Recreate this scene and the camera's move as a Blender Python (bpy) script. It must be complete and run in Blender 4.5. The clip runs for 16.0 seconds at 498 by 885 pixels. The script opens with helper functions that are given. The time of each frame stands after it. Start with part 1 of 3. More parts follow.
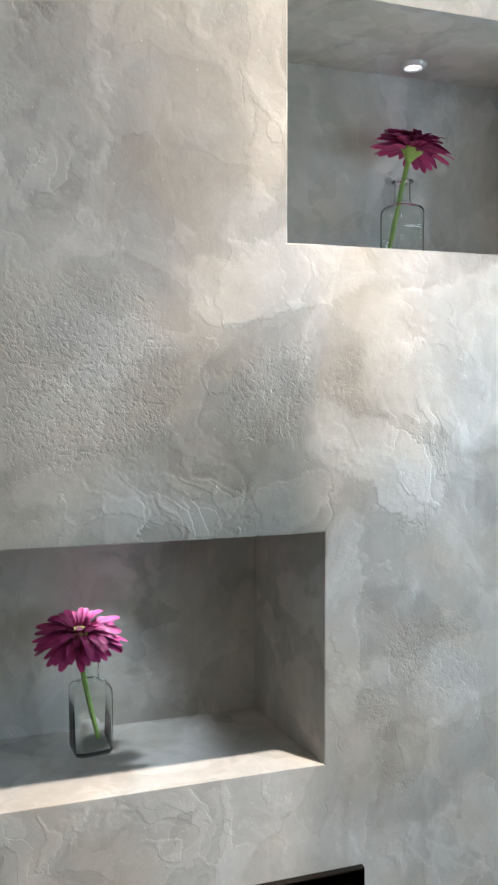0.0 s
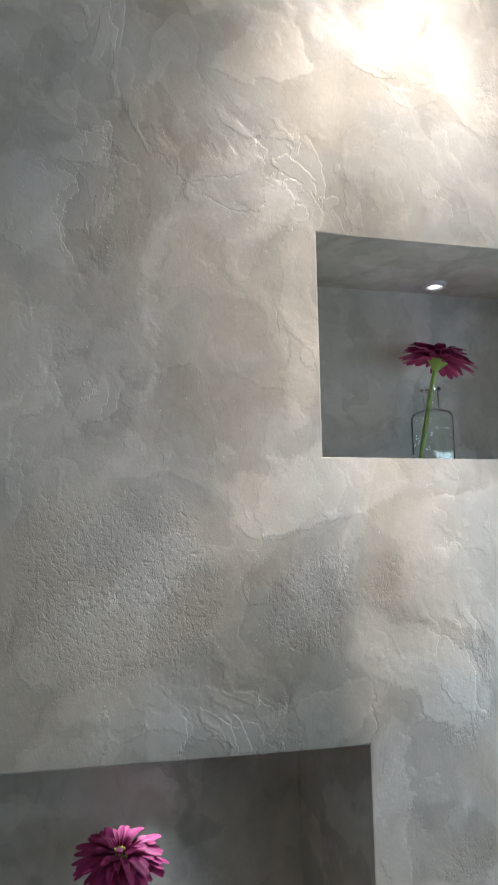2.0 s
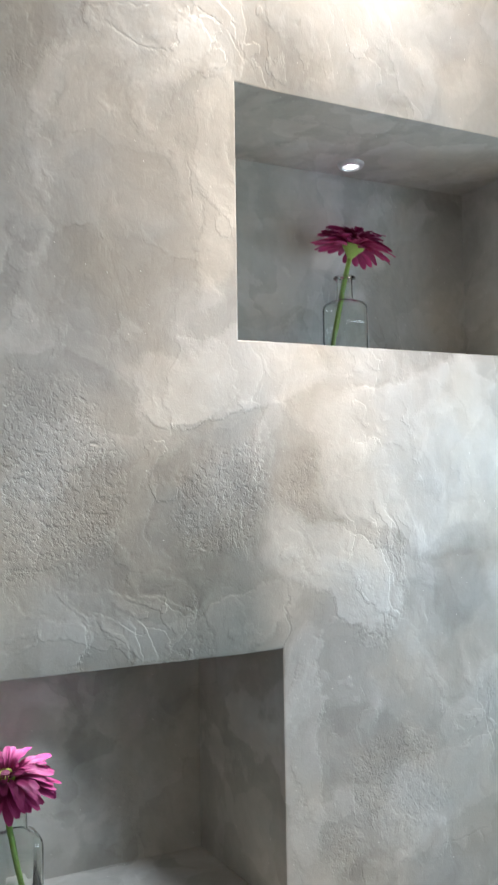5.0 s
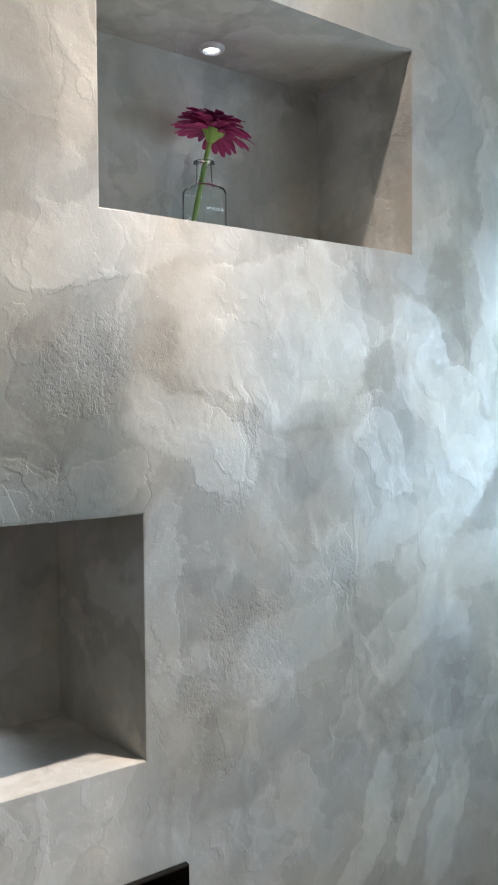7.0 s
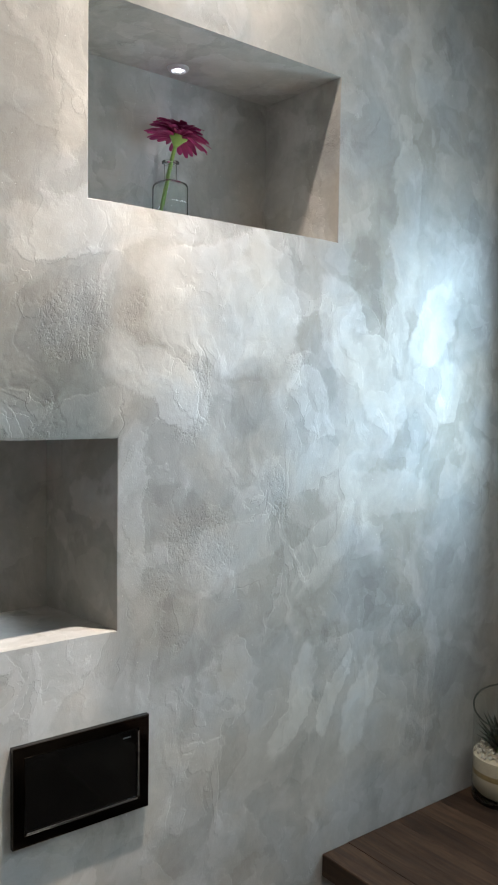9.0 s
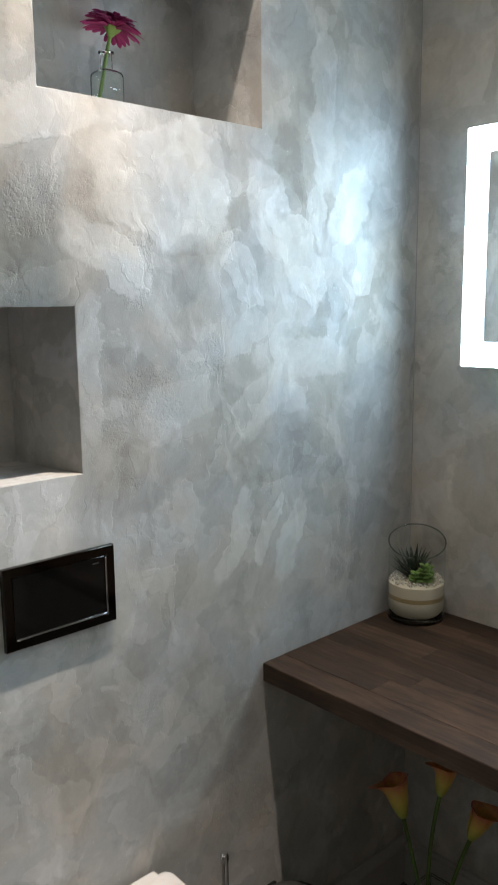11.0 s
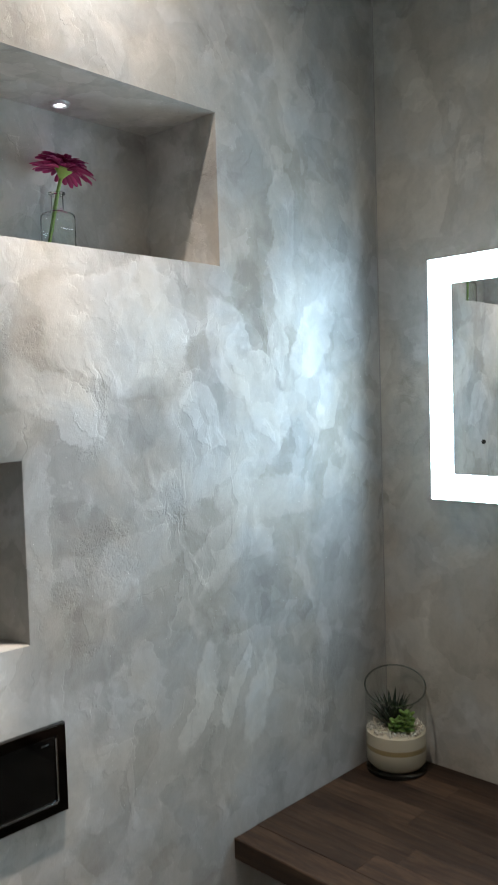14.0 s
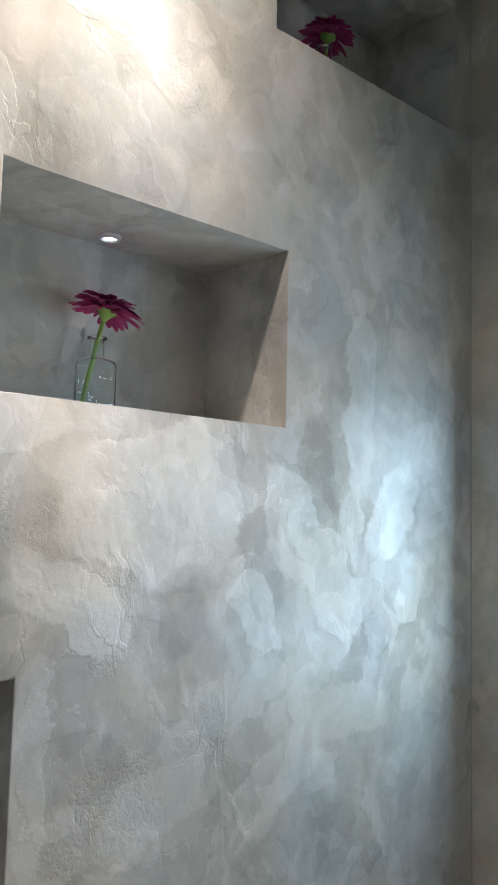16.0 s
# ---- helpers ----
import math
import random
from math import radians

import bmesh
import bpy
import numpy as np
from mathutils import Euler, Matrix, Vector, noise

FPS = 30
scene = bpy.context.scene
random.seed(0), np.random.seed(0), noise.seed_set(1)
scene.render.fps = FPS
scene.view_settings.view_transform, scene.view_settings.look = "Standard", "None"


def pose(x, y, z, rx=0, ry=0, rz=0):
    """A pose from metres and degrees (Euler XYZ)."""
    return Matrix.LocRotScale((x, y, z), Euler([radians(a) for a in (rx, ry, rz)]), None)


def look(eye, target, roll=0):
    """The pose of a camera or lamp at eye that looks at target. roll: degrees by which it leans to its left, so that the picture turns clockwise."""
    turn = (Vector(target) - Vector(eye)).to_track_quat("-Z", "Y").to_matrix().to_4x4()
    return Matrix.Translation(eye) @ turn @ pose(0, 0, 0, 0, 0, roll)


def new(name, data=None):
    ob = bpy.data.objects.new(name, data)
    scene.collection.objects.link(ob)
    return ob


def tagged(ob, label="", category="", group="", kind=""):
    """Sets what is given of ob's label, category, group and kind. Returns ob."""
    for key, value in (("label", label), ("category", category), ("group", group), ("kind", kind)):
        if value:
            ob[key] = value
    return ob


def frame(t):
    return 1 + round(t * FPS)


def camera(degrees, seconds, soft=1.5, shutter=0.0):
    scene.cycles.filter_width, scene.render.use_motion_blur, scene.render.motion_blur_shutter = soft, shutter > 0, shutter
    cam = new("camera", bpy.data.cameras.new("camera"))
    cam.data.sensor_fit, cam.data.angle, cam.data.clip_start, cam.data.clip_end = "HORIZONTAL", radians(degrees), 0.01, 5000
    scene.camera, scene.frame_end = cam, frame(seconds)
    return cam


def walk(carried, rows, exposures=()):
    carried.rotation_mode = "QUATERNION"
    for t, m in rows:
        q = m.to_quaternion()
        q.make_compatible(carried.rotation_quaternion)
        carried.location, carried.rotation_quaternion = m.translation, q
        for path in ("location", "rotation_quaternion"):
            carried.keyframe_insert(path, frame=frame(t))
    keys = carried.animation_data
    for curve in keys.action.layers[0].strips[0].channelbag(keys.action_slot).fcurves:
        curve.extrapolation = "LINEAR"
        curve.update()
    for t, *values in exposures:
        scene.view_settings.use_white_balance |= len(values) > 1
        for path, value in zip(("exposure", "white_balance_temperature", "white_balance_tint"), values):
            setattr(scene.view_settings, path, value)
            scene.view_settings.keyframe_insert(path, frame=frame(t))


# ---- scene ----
cam = camera(34.4, 16.0, shutter=0.4)
PATH = [
    (0, (0.06, -0.87, 1.719), (0.664, 1.033, 1.599), -0.1),
    (0.5, (0.05, -0.878, 1.737), (0.599, 1.044, 1.687), -0.5),
    (1, (0.046, -0.878, 1.753), (0.584, 1.047, 1.792), -0.7),
    (1.5, (0.057, -0.893, 1.765), (0.57, 1.033, 1.932), -1.0),
    (2, (0.053, -0.904, 1.776), (0.558, 1.011, 2.053), -1.0),
    (2.5, (0.047, -0.917, 1.774), (0.558, 0.982, 2.143), -1.2),
    (3, (0.038, -0.941, 1.779), (0.563, 0.932, 2.246), -1.4),
    (3.2, (0.05, -0.956, 1.766), (0.555, 0.904, 2.3), -1.6),
    (5.5, (0.029, -0.763, 1.737), (0.961, 1.006, 1.741), -0.8),
    (6, (0.028, -0.77, 1.719), (1.037, 0.957, 1.727), -1.1),
    (6.5, (0.024, -0.773, 1.69), (1.126, 0.896, 1.668), -0.4),
    (7, (0.01, -0.803, 1.67), (1.162, 0.831, 1.594), -0.4),
    (7.5, (-0.027, -0.874, 1.648), (1.133, 0.752, 1.551), -0.8),
    (8, (-0.076, -0.943, 1.631), (1.093, 0.677, 1.543), 0.1),
    (8.5, (-0.105, -1.014, 1.626), (1.095, 0.583, 1.535), 1.0),
    (9, (-0.13, -1.031, 1.615), (1.094, 0.547, 1.508), 0.8),
    (9.5, (-0.152, -1.049, 1.596), (1.104, 0.499, 1.439), 0.4),
    (10, (-0.204, -1.089, 1.588), (1.115, 0.399, 1.374), 0.4),
    (12.3, (-0.326, -1.285, 1.521), (0.981, 0.17, 1.105), -1.3),
    (12.5, (-0.335, -1.294, 1.529), (0.973, 0.171, 1.149), -1.2),
    (13, (-0.306, -1.258, 1.563), (1.011, 0.224, 1.299), -1.5),
    (13.5, (-0.257, -1.186, 1.606), (1.133, 0.244, 1.447), -1.5),
    (14, (-0.202, -1.089, 1.637), (1.234, 0.299, 1.534), -1.7),
    (14.5, (-0.118, -1.029, 1.668), (1.27, 0.411, 1.649), -1.4),
    (15, (-0.034, -0.98, 1.705), (1.246, 0.553, 1.809), -0.7),
    (15.5, (-0.018, -0.962, 1.733), (1.243, 0.58, 1.913), 0.8),
    (16, (-0.007, -0.891, 1.75), (1.316, 0.597, 1.937), 1.4),
]
EXPOSURES = [(0, 0.45), (0.5, 0.42), (1, 0.25), (1.5, 0.0), (2.2, -0.1), (3.2, -0.14), (5.3, 0.40), (6, 0.30), (7, 0.20), (8, 0.34), (9.5, 0.34), (12.5, 0.36), (14, 0.22), (15, 0.06), (16, 0.04)]
walk(cam, [(t, look(eye, target, roll)) for t, eye, target, roll in PATH], EXPOSURES)

# ---- light ----
world = bpy.data.worlds.new("world")
scene.world = world
world.use_nodes = True
world.node_tree.nodes["Background"].inputs[0].default_value = (0.5, 0.5, 0.55, 1)
world.node_tree.nodes["Background"].inputs[1].default_value = 0.02

CX = 1.372          # face of the mirror wall
CEIL = 2.86         # underside of the ceiling
WEST, SOUTH = -1.05, -2.3
SPOTS = [(0.62, -0.245), (0.62, -1.45)]


def spot_lamp(name, place, target, watts, colour, degrees, blend, radius):
    data = bpy.data.lights.new(name, "SPOT")
    data.energy, data.color = watts, colour
    data.spot_size, data.spot_blend, data.shadow_soft_size = radians(degrees), blend, radius
    ob = new(name, data)
    ob.matrix_world = look(place, target)
    return ob


WARM = (1.0, 0.865, 0.76)
COOL = (0.80, 0.90, 1.0)
# the front downlight is swivelled towards the flush plate, the rear one points down
BEAMS = [  # lamp, aim, (watts, cone) of the core, the flood and the spill of its reflector
    (SPOTS[0], (0.33, -0.12, 1.2), ((70, 34), (62, 76), (16, 142))),
    (SPOTS[1], (0.62, -1.449, 0), ((120, 77), (10, 142))),
]
for (lamp_x, lamp_y), aim, lobes in BEAMS:
    for watts, cone in lobes:
        spot_lamp("downlight_beam", (lamp_x, lamp_y, CEIL - 0.03), aim, watts, WARM, cone, 1.0, 0.022)
LED = 18.5


# ---- materials ----
class Net:
    """Short hand for building a node material."""

    def __init__(self, name):
        self.mat = bpy.data.materials.new(name)
        self.mat.use_nodes = True
        self.tree = self.mat.node_tree
        self.bsdf = self.tree.nodes["Principled BSDF"]
        self.out = self.tree.nodes["Material Output"]

    def put(self, socket, value):
        if isinstance(value, bpy.types.NodeSocket):
            self.tree.links.new(value, socket)
        elif isinstance(value, (tuple, list)) and len(value) == 3 and socket.type == "RGBA":
            socket.default_value = (*value, 1)
        else:
            socket.default_value = value

    def set(self, **values):
        for key, value in values.items():
            self.put(self.bsdf.inputs[key.replace("_", " ")], value)
        return self

    def coords(self, which="Object"):
        return self.tree.nodes.new("ShaderNodeTexCoord").outputs[which]

    def mapping(self, vector, scale=(1, 1, 1), turn=(0, 0, 0), move=(0, 0, 0)):
        n = self.tree.nodes.new("ShaderNodeMapping")
        self.put(n.inputs["Vector"], vector)
        n.inputs["Scale"].default_value, n.inputs["Location"].default_value = scale, move
        n.inputs["Rotation"].default_value = [radians(a) for a in turn]
        return n.outputs[0]

    def noise(self, vector, scale, detail=4.0, rough=0.55, distortion=0.0, colour=False):
        n = self.tree.nodes.new("ShaderNodeTexNoise")
        self.put(n.inputs["Vector"], vector)
        n.inputs["Scale"].default_value, n.inputs["Detail"].default_value = scale, detail
        n.inputs["Roughness"].default_value, n.inputs["Distortion"].default_value = rough, distortion
        return n.outputs["Color" if colour else "Fac"]

    def voronoi(self, vector, scale, feature="F1", output="Distance", smooth=0.3):
        n = self.tree.nodes.new("ShaderNodeTexVoronoi")
        n.feature = feature
        self.put(n.inputs["Vector"], vector)
        n.inputs["Scale"].default_value = scale
        if feature == "SMOOTH_F1":
            n.inputs["Smoothness"].default_value = smooth
        return n.outputs[output]

    def math(self, op, a, b=0.0, c=0.0):
        n = self.tree.nodes.new("ShaderNodeMath")
        n.operation = op
        for socket, value in zip(n.inputs, (a, b, c)):
            self.put(socket, value)
        return n.outputs[0]

    def vmath(self, op, a, b=(0, 0, 0)):
        n = self.tree.nodes.new("ShaderNodeVectorMath")
        n.operation = op
        self.put(n.inputs[0], a)
        self.put(n.inputs[1], b)
        return n.outputs["Value" if op in ("LENGTH", "DOT_PRODUCT", "DISTANCE") else "Vector"]

    def range(self, value, a, b, low=0.0, high=1.0, smooth=True):
        n = self.tree.nodes.new("ShaderNodeMapRange")
        n.interpolation_type = "SMOOTHSTEP" if smooth else "LINEAR"
        for socket, v in zip(n.inputs, (value, a, b, low, high)):
            self.put(socket, v)
        return n.outputs[0]

    def mix(self, fac, a, b, kind="MIX"):
        n = self.tree.nodes.new("ShaderNodeMix")
        n.data_type, n.blend_type = "RGBA", kind
        self.put(n.inputs[0], fac)
        self.put(n.inputs[6], a)
        self.put(n.inputs[7], b)
        return n.outputs[2]

    def ramp(self, fac, *stops):
        n = self.tree.nodes.new("ShaderNodeValToRGB")
        while len(n.color_ramp.elements) < len(stops):
            n.color_ramp.elements.new(0.5)
        for e, (at, colour) in zip(n.color_ramp.elements, stops):
            e.position, e.color = at, (*colour, 1)
        self.put(n.inputs[0], fac)
        return n.outputs[0]

    def bump(self, height, strength, distance):
        n = self.tree.nodes.new("ShaderNodeBump")
        self.put(n.inputs["Strength"], strength)
        n.inputs["Distance"].default_value = distance
        self.put(n.inputs["Height"], height)
        self.put(self.bsdf.inputs["Normal"], n.outputs[0])
        return self


def plaster(name, tone=(1, 1, 1), patches=(), pitted=(), dull=()):
    """Trowelled, waxed lime plaster: overlapping translucent passes, polished and rough islands, pits and mica."""
    m = Net(name)
    p = m.coords()

    def shift(vector, by, amount):
        moved = m.vmath("SCALE", m.vmath("SUBTRACT", by, (0.5, 0.5, 0.5)))
        moved.node.inputs["Scale"].default_value = amount
        return m.vmath("ADD", vector, moved)

    q = shift(p, m.noise(p, 6.0, 3, 0.5, 0.2, colour=True), 0.10)
    ragged = shift(q, m.noise(p, 45.0, 5, 0.7, colour=True), 0.020)
    soft = m.range(m.noise(p, 6.0, 3), 0.36, 0.60, 0.010, 0.18)

    def passes(seed, scale, turn, level):
        """Mask of one trowel pass: crisp along some of its edge, feathered along the rest."""
        v = m.mapping(ragged, (scale * 1.25, scale, scale * 0.85), (0, turn, 0), (seed, seed * 0.7, seed * 1.3))
        n = m.noise(v, 1.0, 2.5, 0.45, 0.9)
        return m.range(n, level, m.math("ADD", soft, level))

    def cells(seed, scale, turn):
        """One random value for each ragged island of plaster."""
        v = m.mapping(shift(ragged, m.noise(p, 9.0, 3, 0.55, 0.3, colour=True), 0.11), (scale, scale, scale * 0.9), (0, turn, 0), (seed, 0, seed * 0.6))
        return m.vmath("DOT_PRODUCT", m.voronoi(v, 1.0, "SMOOTH_F1", "Color", 0.10), (0.5, 0.5, 0))

    light_a, dark_a = passes(3.1, 3.6, 30, 0.50), passes(11.7, 3.2, -20, 0.52)
    light_b, dark_b = passes(23.3, 8.0, 40, 0.53), passes(31.9, 7.0, 20, 0.54)
    light_c = passes(47.5, 15.0, 35, 0.58)
    island_a, island_b = cells(5.3, 6.5, 25), cells(17.9, 14.0, 50)
    cloud = m.noise(q, 2.4, 4, 0.5, 0.3)
    grain = m.noise(m.mapping(ragged, (21, 21, 17), (0, 38, 0)), 1.0, 7, 0.62, 0.5)
    speck = m.noise(m.mapping(ragged, (75, 75, 62), (0, 30, 0)), 1.0, 5, 0.68)
    value = m.math("ADD", m.math("MULTIPLY", cloud, 0.42), m.math("MULTIPLY", m.math("SUBTRACT", speck, 0.5), 0.20))
    for mask, amount in ((light_a, 0.09), (dark_a, -0.08), (light_b, 0.09), (dark_b, -0.08), (light_c, 0.06), (grain, 0.34), (island_a, 0.14), (island_b, 0.14)):
        value = m.math("ADD", value, m.math("MULTIPLY", mask, amount))
    torn = shift(ragged, m.noise(p, 13.0, 4, 0.55, 0.3, colour=True), 0.062)
    smooth_mask, pit_mask = None, m.math("MULTIPLY", dark_a, m.range(m.noise(p, 5.0, 2), 0.5, 0.6, 0.0, 0.8))

    def blob(cx, cz, rx, rz, turn):
        s, c = math.sin(radians(turn)), math.cos(radians(turn))
        d = m.vmath("SUBTRACT", torn, (cx, 0, cz))
        u = m.vmath("DOT_PRODUCT", d, (c / rx, 0, s / rx))
        v = m.vmath("DOT_PRODUCT", d, (-s / rz, 0, c / rz))
        return m.math("ADD", m.math("POWER", m.math("ABSOLUTE", u), 2.6), m.math("POWER", m.math("ABSOLUTE", v), 2.6))

    for cx, cz, rx, rz, turn, level in patches:
        b = m.range(blob(cx, cz, rx, rz, turn), m.math("ADD", 1.0, m.math("MULTIPLY", soft, 6.0)), 0.96, 0.0, level)
        smooth_mask = b if smooth_mask is None else m.math("MAXIMUM", smooth_mask, b)
    for cx, cz, rx, rz, turn in pitted:
        zone = m.range(blob(cx, cz, rx, rz, turn), 1.6, 0.5)
        pit_mask = m.math("MAXIMUM", pit_mask, zone)
    gloss = m.math("MAXIMUM", m.math("MULTIPLY", light_b, 0.7), m.math("MULTIPLY", light_a, 0.5))
    gloss = m.math("MAXIMUM", gloss, m.range(island_b, 0.56, 0.64, 0, 0.7))
    for cx, cz, rx, rz, turn in dull:
        zone = m.range(blob(cx, cz, rx, rz, turn), m.math("ADD", 1.0, m.math("MULTIPLY", soft, 5.0)), 0.95)
        value = m.math("SUBTRACT", value, m.math("MULTIPLY", zone, 0.12))
        gloss = m.math("MULTIPLY", gloss, m.math("SUBTRACT", 1.0, m.math("MULTIPLY", zone, 0.8)))
    if smooth_mask is not None:
        value = m.math("ADD", value, m.math("MULTIPLY", smooth_mask, 0.20))
        gloss = m.math("MAXIMUM", gloss, smooth_mask)
        pit_mask = m.math("MULTIPLY", pit_mask, m.math("SUBTRACT", 1.0, m.math("MULTIPLY", smooth_mask, 0.8)))
    colour = m.ramp(m.range(value, 0.28, 0.92, 0, 1, False), (0.0, (0.30, 0.291, 0.273)), (0.36, (0.41, 0.400, 0.380)), (0.62, (0.495, 0.485, 0.465)), (1.0, (0.64, 0.632, 0.612)))
    tint = m.mix(m.range(m.noise(q, 4.5, 4, 0.55), 0.38, 0.62), (1.035, 1.0, 0.945), (0.965, 1.0, 1.035))
    colour = m.mix(1.0, m.mix(1.0, colour, tint, "MULTIPLY"), tone, "MULTIPLY")
    # hairline cracks along a few pass edges
    edge = m.voronoi(m.mapping(shift(q, m.noise(p, 18, 5, 0.6, colour=True), 0.05), (3.4, 3.4, 4.4), (0, 12, 0)), 1.0, "DISTANCE_TO_EDGE")
    crack = m.math("MULTIPLY", m.range(edge, 0.0, 0.008, 1, 0), m.range(m.noise(p, 5.5, 2), 0.60, 0.66))
    colour = m.mix(m.math("MULTIPLY", crack, 0.16), colour, (0.13, 0.124, 0.11))
    # pits of the rough passes
    pits = m.math("MULTIPLY", m.range(m.noise(p, 150, 3, 0.6), 0.48, 0.64), pit_mask)
    coarse = m.math("MULTIPLY", m.range(m.noise(q, 55, 4, 0.65), 0.52, 0.68), pit_mask)
    colour = m.mix(m.math("MULTIPLY", pits, 0.12), colour, (0.15, 0.142, 0.128))
    # mica flecks
    fleck = m.tree.nodes.new("ShaderNodeTexVoronoi")
    m.put(fleck.inputs["Vector"], p)
    fleck.inputs["Scale"].default_value = 230
    lucky = m.math("GREATER_THAN", m.vmath("DOT_PRODUCT", fleck.outputs["Color"], (1, 0, 0)), 0.965)
    fleck_mask = m.math("MULTIPLY", lucky, m.math("LESS_THAN", fleck.outputs["Distance"], 0.13))
    colour = m.mix(m.math("MULTIPLY", fleck_mask, 0.8), colour, (0.88, 0.87, 0.83))
    rough = m.math("ADD", m.range(gloss, 0, 1, 0.58, 0.33), m.math("MULTIPLY", m.noise(ragged, 30, 4), 0.08))
    rough = m.math("ADD", rough, m.math("MULTIPLY", pit_mask, 0.15))
    m.set(Base_Color=colour, Roughness=rough, Specular_IOR_Level=m.range(gloss, 0, 1, 0.35, 0.85))
    h = m.math("MULTIPLY", cloud, 1.2)
    for mask, amount in ((light_a, 0.055), (dark_a, -0.05), (light_b, 0.05), (dark_b, -0.04), (light_c, 0.04), (grain, 0.11), (speck, 0.05), (island_a, 0.05), (island_b, 0.06), (crack, -0.03), (pits, -0.05), (coarse, -0.06)):
        h = m.math("ADD", h, m.math("MULTIPLY", mask, amount))
    h = m.math("ADD", h, m.math("MULTIPLY", m.math("MULTIPLY", m.noise(p, 130, 3, 0.6), pit_mask), 0.11))
    if smooth_mask is not None:
        h = m.math("ADD", h, m.math("MULTIPLY", smooth_mask, 0.06))
    h = m.math("ADD", h, m.math("MULTIPLY", m.noise(p, 330, 2, 0.6), 0.014))
    m.bump(h, 0.66, 0.008)
    return m.mat


def plain(name, colour, rough=0.5, metallic=0.0, vary=0.12, scale=30, relief=0.0, **more):
    m = Net(name)
    p = m.coords()
    n = m.math("ADD", m.math("MULTIPLY", m.noise(p, scale, 5), 0.6), m.math("MULTIPLY", m.noise(p, scale * 7, 3), 0.4))
    dark = tuple(c * (1 - vary) for c in colour)
    light = tuple(min(1, c * (1 + vary)) for c in colour)
    m.set(Base_Color=m.mix(m.range(n, 0.3, 0.7), dark, light), Metallic=metallic,
          Roughness=m.range(n, 0.3, 0.7, rough * 0.88, min(1, rough * 1.12)), **more)
    if relief:
        m.bump(n, 0.5, relief)
    return m.mat


def glass(name, colour=(1, 1, 1), rough=0.0):
    m = Net(name)
    m.set(Base_Color=colour, Roughness=rough, IOR=1.46, Transmission_Weight=1.0)
    return m.mat


def thin_glass(name):
    """A thin clear pane: straight through, with a sheen that grows towards its edges."""
    m = Net(name)
    clear = m.tree.nodes.new("ShaderNodeBsdfTransparent")
    clear.inputs[0].default_value = (0.965, 0.975, 0.97, 1)
    sheen = m.tree.nodes.new("ShaderNodeBsdfGlossy")
    sheen.inputs["Roughness"].default_value = 0.03
    sheen.inputs["Color"].default_value = (0.9, 0.92, 0.92, 1)
    edge = m.tree.nodes.new("ShaderNodeLayerWeight").outputs["Facing"]
    both = m.tree.nodes.new("ShaderNodeMixShader")
    m.put(both.inputs[0], m.math("ADD", m.math("MULTIPLY", m.math("POWER", edge, 4.0), 0.55), 0.025))
    m.tree.links.new(clear.outputs[0], both.inputs[1])
    m.tree.links.new(sheen.outputs[0], both.inputs[2])
    m.tree.links.new(both.outputs[0], m.out.inputs[0])
    m.tree.nodes.remove(m.bsdf)
    return m.mat


def glowing(name, colour, strength):
    m = Net(name)
    m.set(Base_Color=(0.8, 0.8, 0.8), Emission_Color=colour, Emission_Strength=strength)
    return m.mat


def wood(name):
    """Dark oiled oak staves, grain along y; each stave differs."""
    m = Net(name)
    p = m.coords()
    luck = m.tree.nodes.new("ShaderNodeObjectInfo").outputs["Random"]
    comb = m.tree.nodes.new("ShaderNodeCombineXYZ")
    m.put(comb.inputs[1], m.math("MULTIPLY", luck, 37.0))
    m.put(comb.inputs[0], m.math("MULTIPLY", luck, 11.0))
    q = m.vmath("ADD", p, comb.outputs[0])
    grain = m.noise(m.mapping(q, (52, 5.0, 52)), 1.0, 6, 0.68, 1.2)
    fibre = m.noise(m.mapping(q, (420, 9, 420)), 1.0, 3, 0.6)
    cloud = m.noise(q, 9, 4)
    v = m.math("ADD", m.math("MULTIPLY", grain, 0.7), m.math("MULTIPLY", fibre, 0.3))
    v = m.math("ADD", m.math("ADD", v, m.math("MULTIPLY", m.math("SUBTRACT", luck, 0.5), 0.13)), m.math("MULTIPLY", m.math("SUBTRACT", cloud, 0.5), 0.25))
    m.set(Base_Color=m.ramp(v, (0.30, (0.013, 0.0075, 0.0046)), (0.5, (0.039, 0.0232, 0.0142)), (0.70, (0.092, 0.056, 0.034))),
          Roughness=m.range(fibre, 0.3, 0.7, 0.50, 0.66), Specular_IOR_Level=0.25)
    m.bump(v, 0.35, 0.0012)
    return m.mat


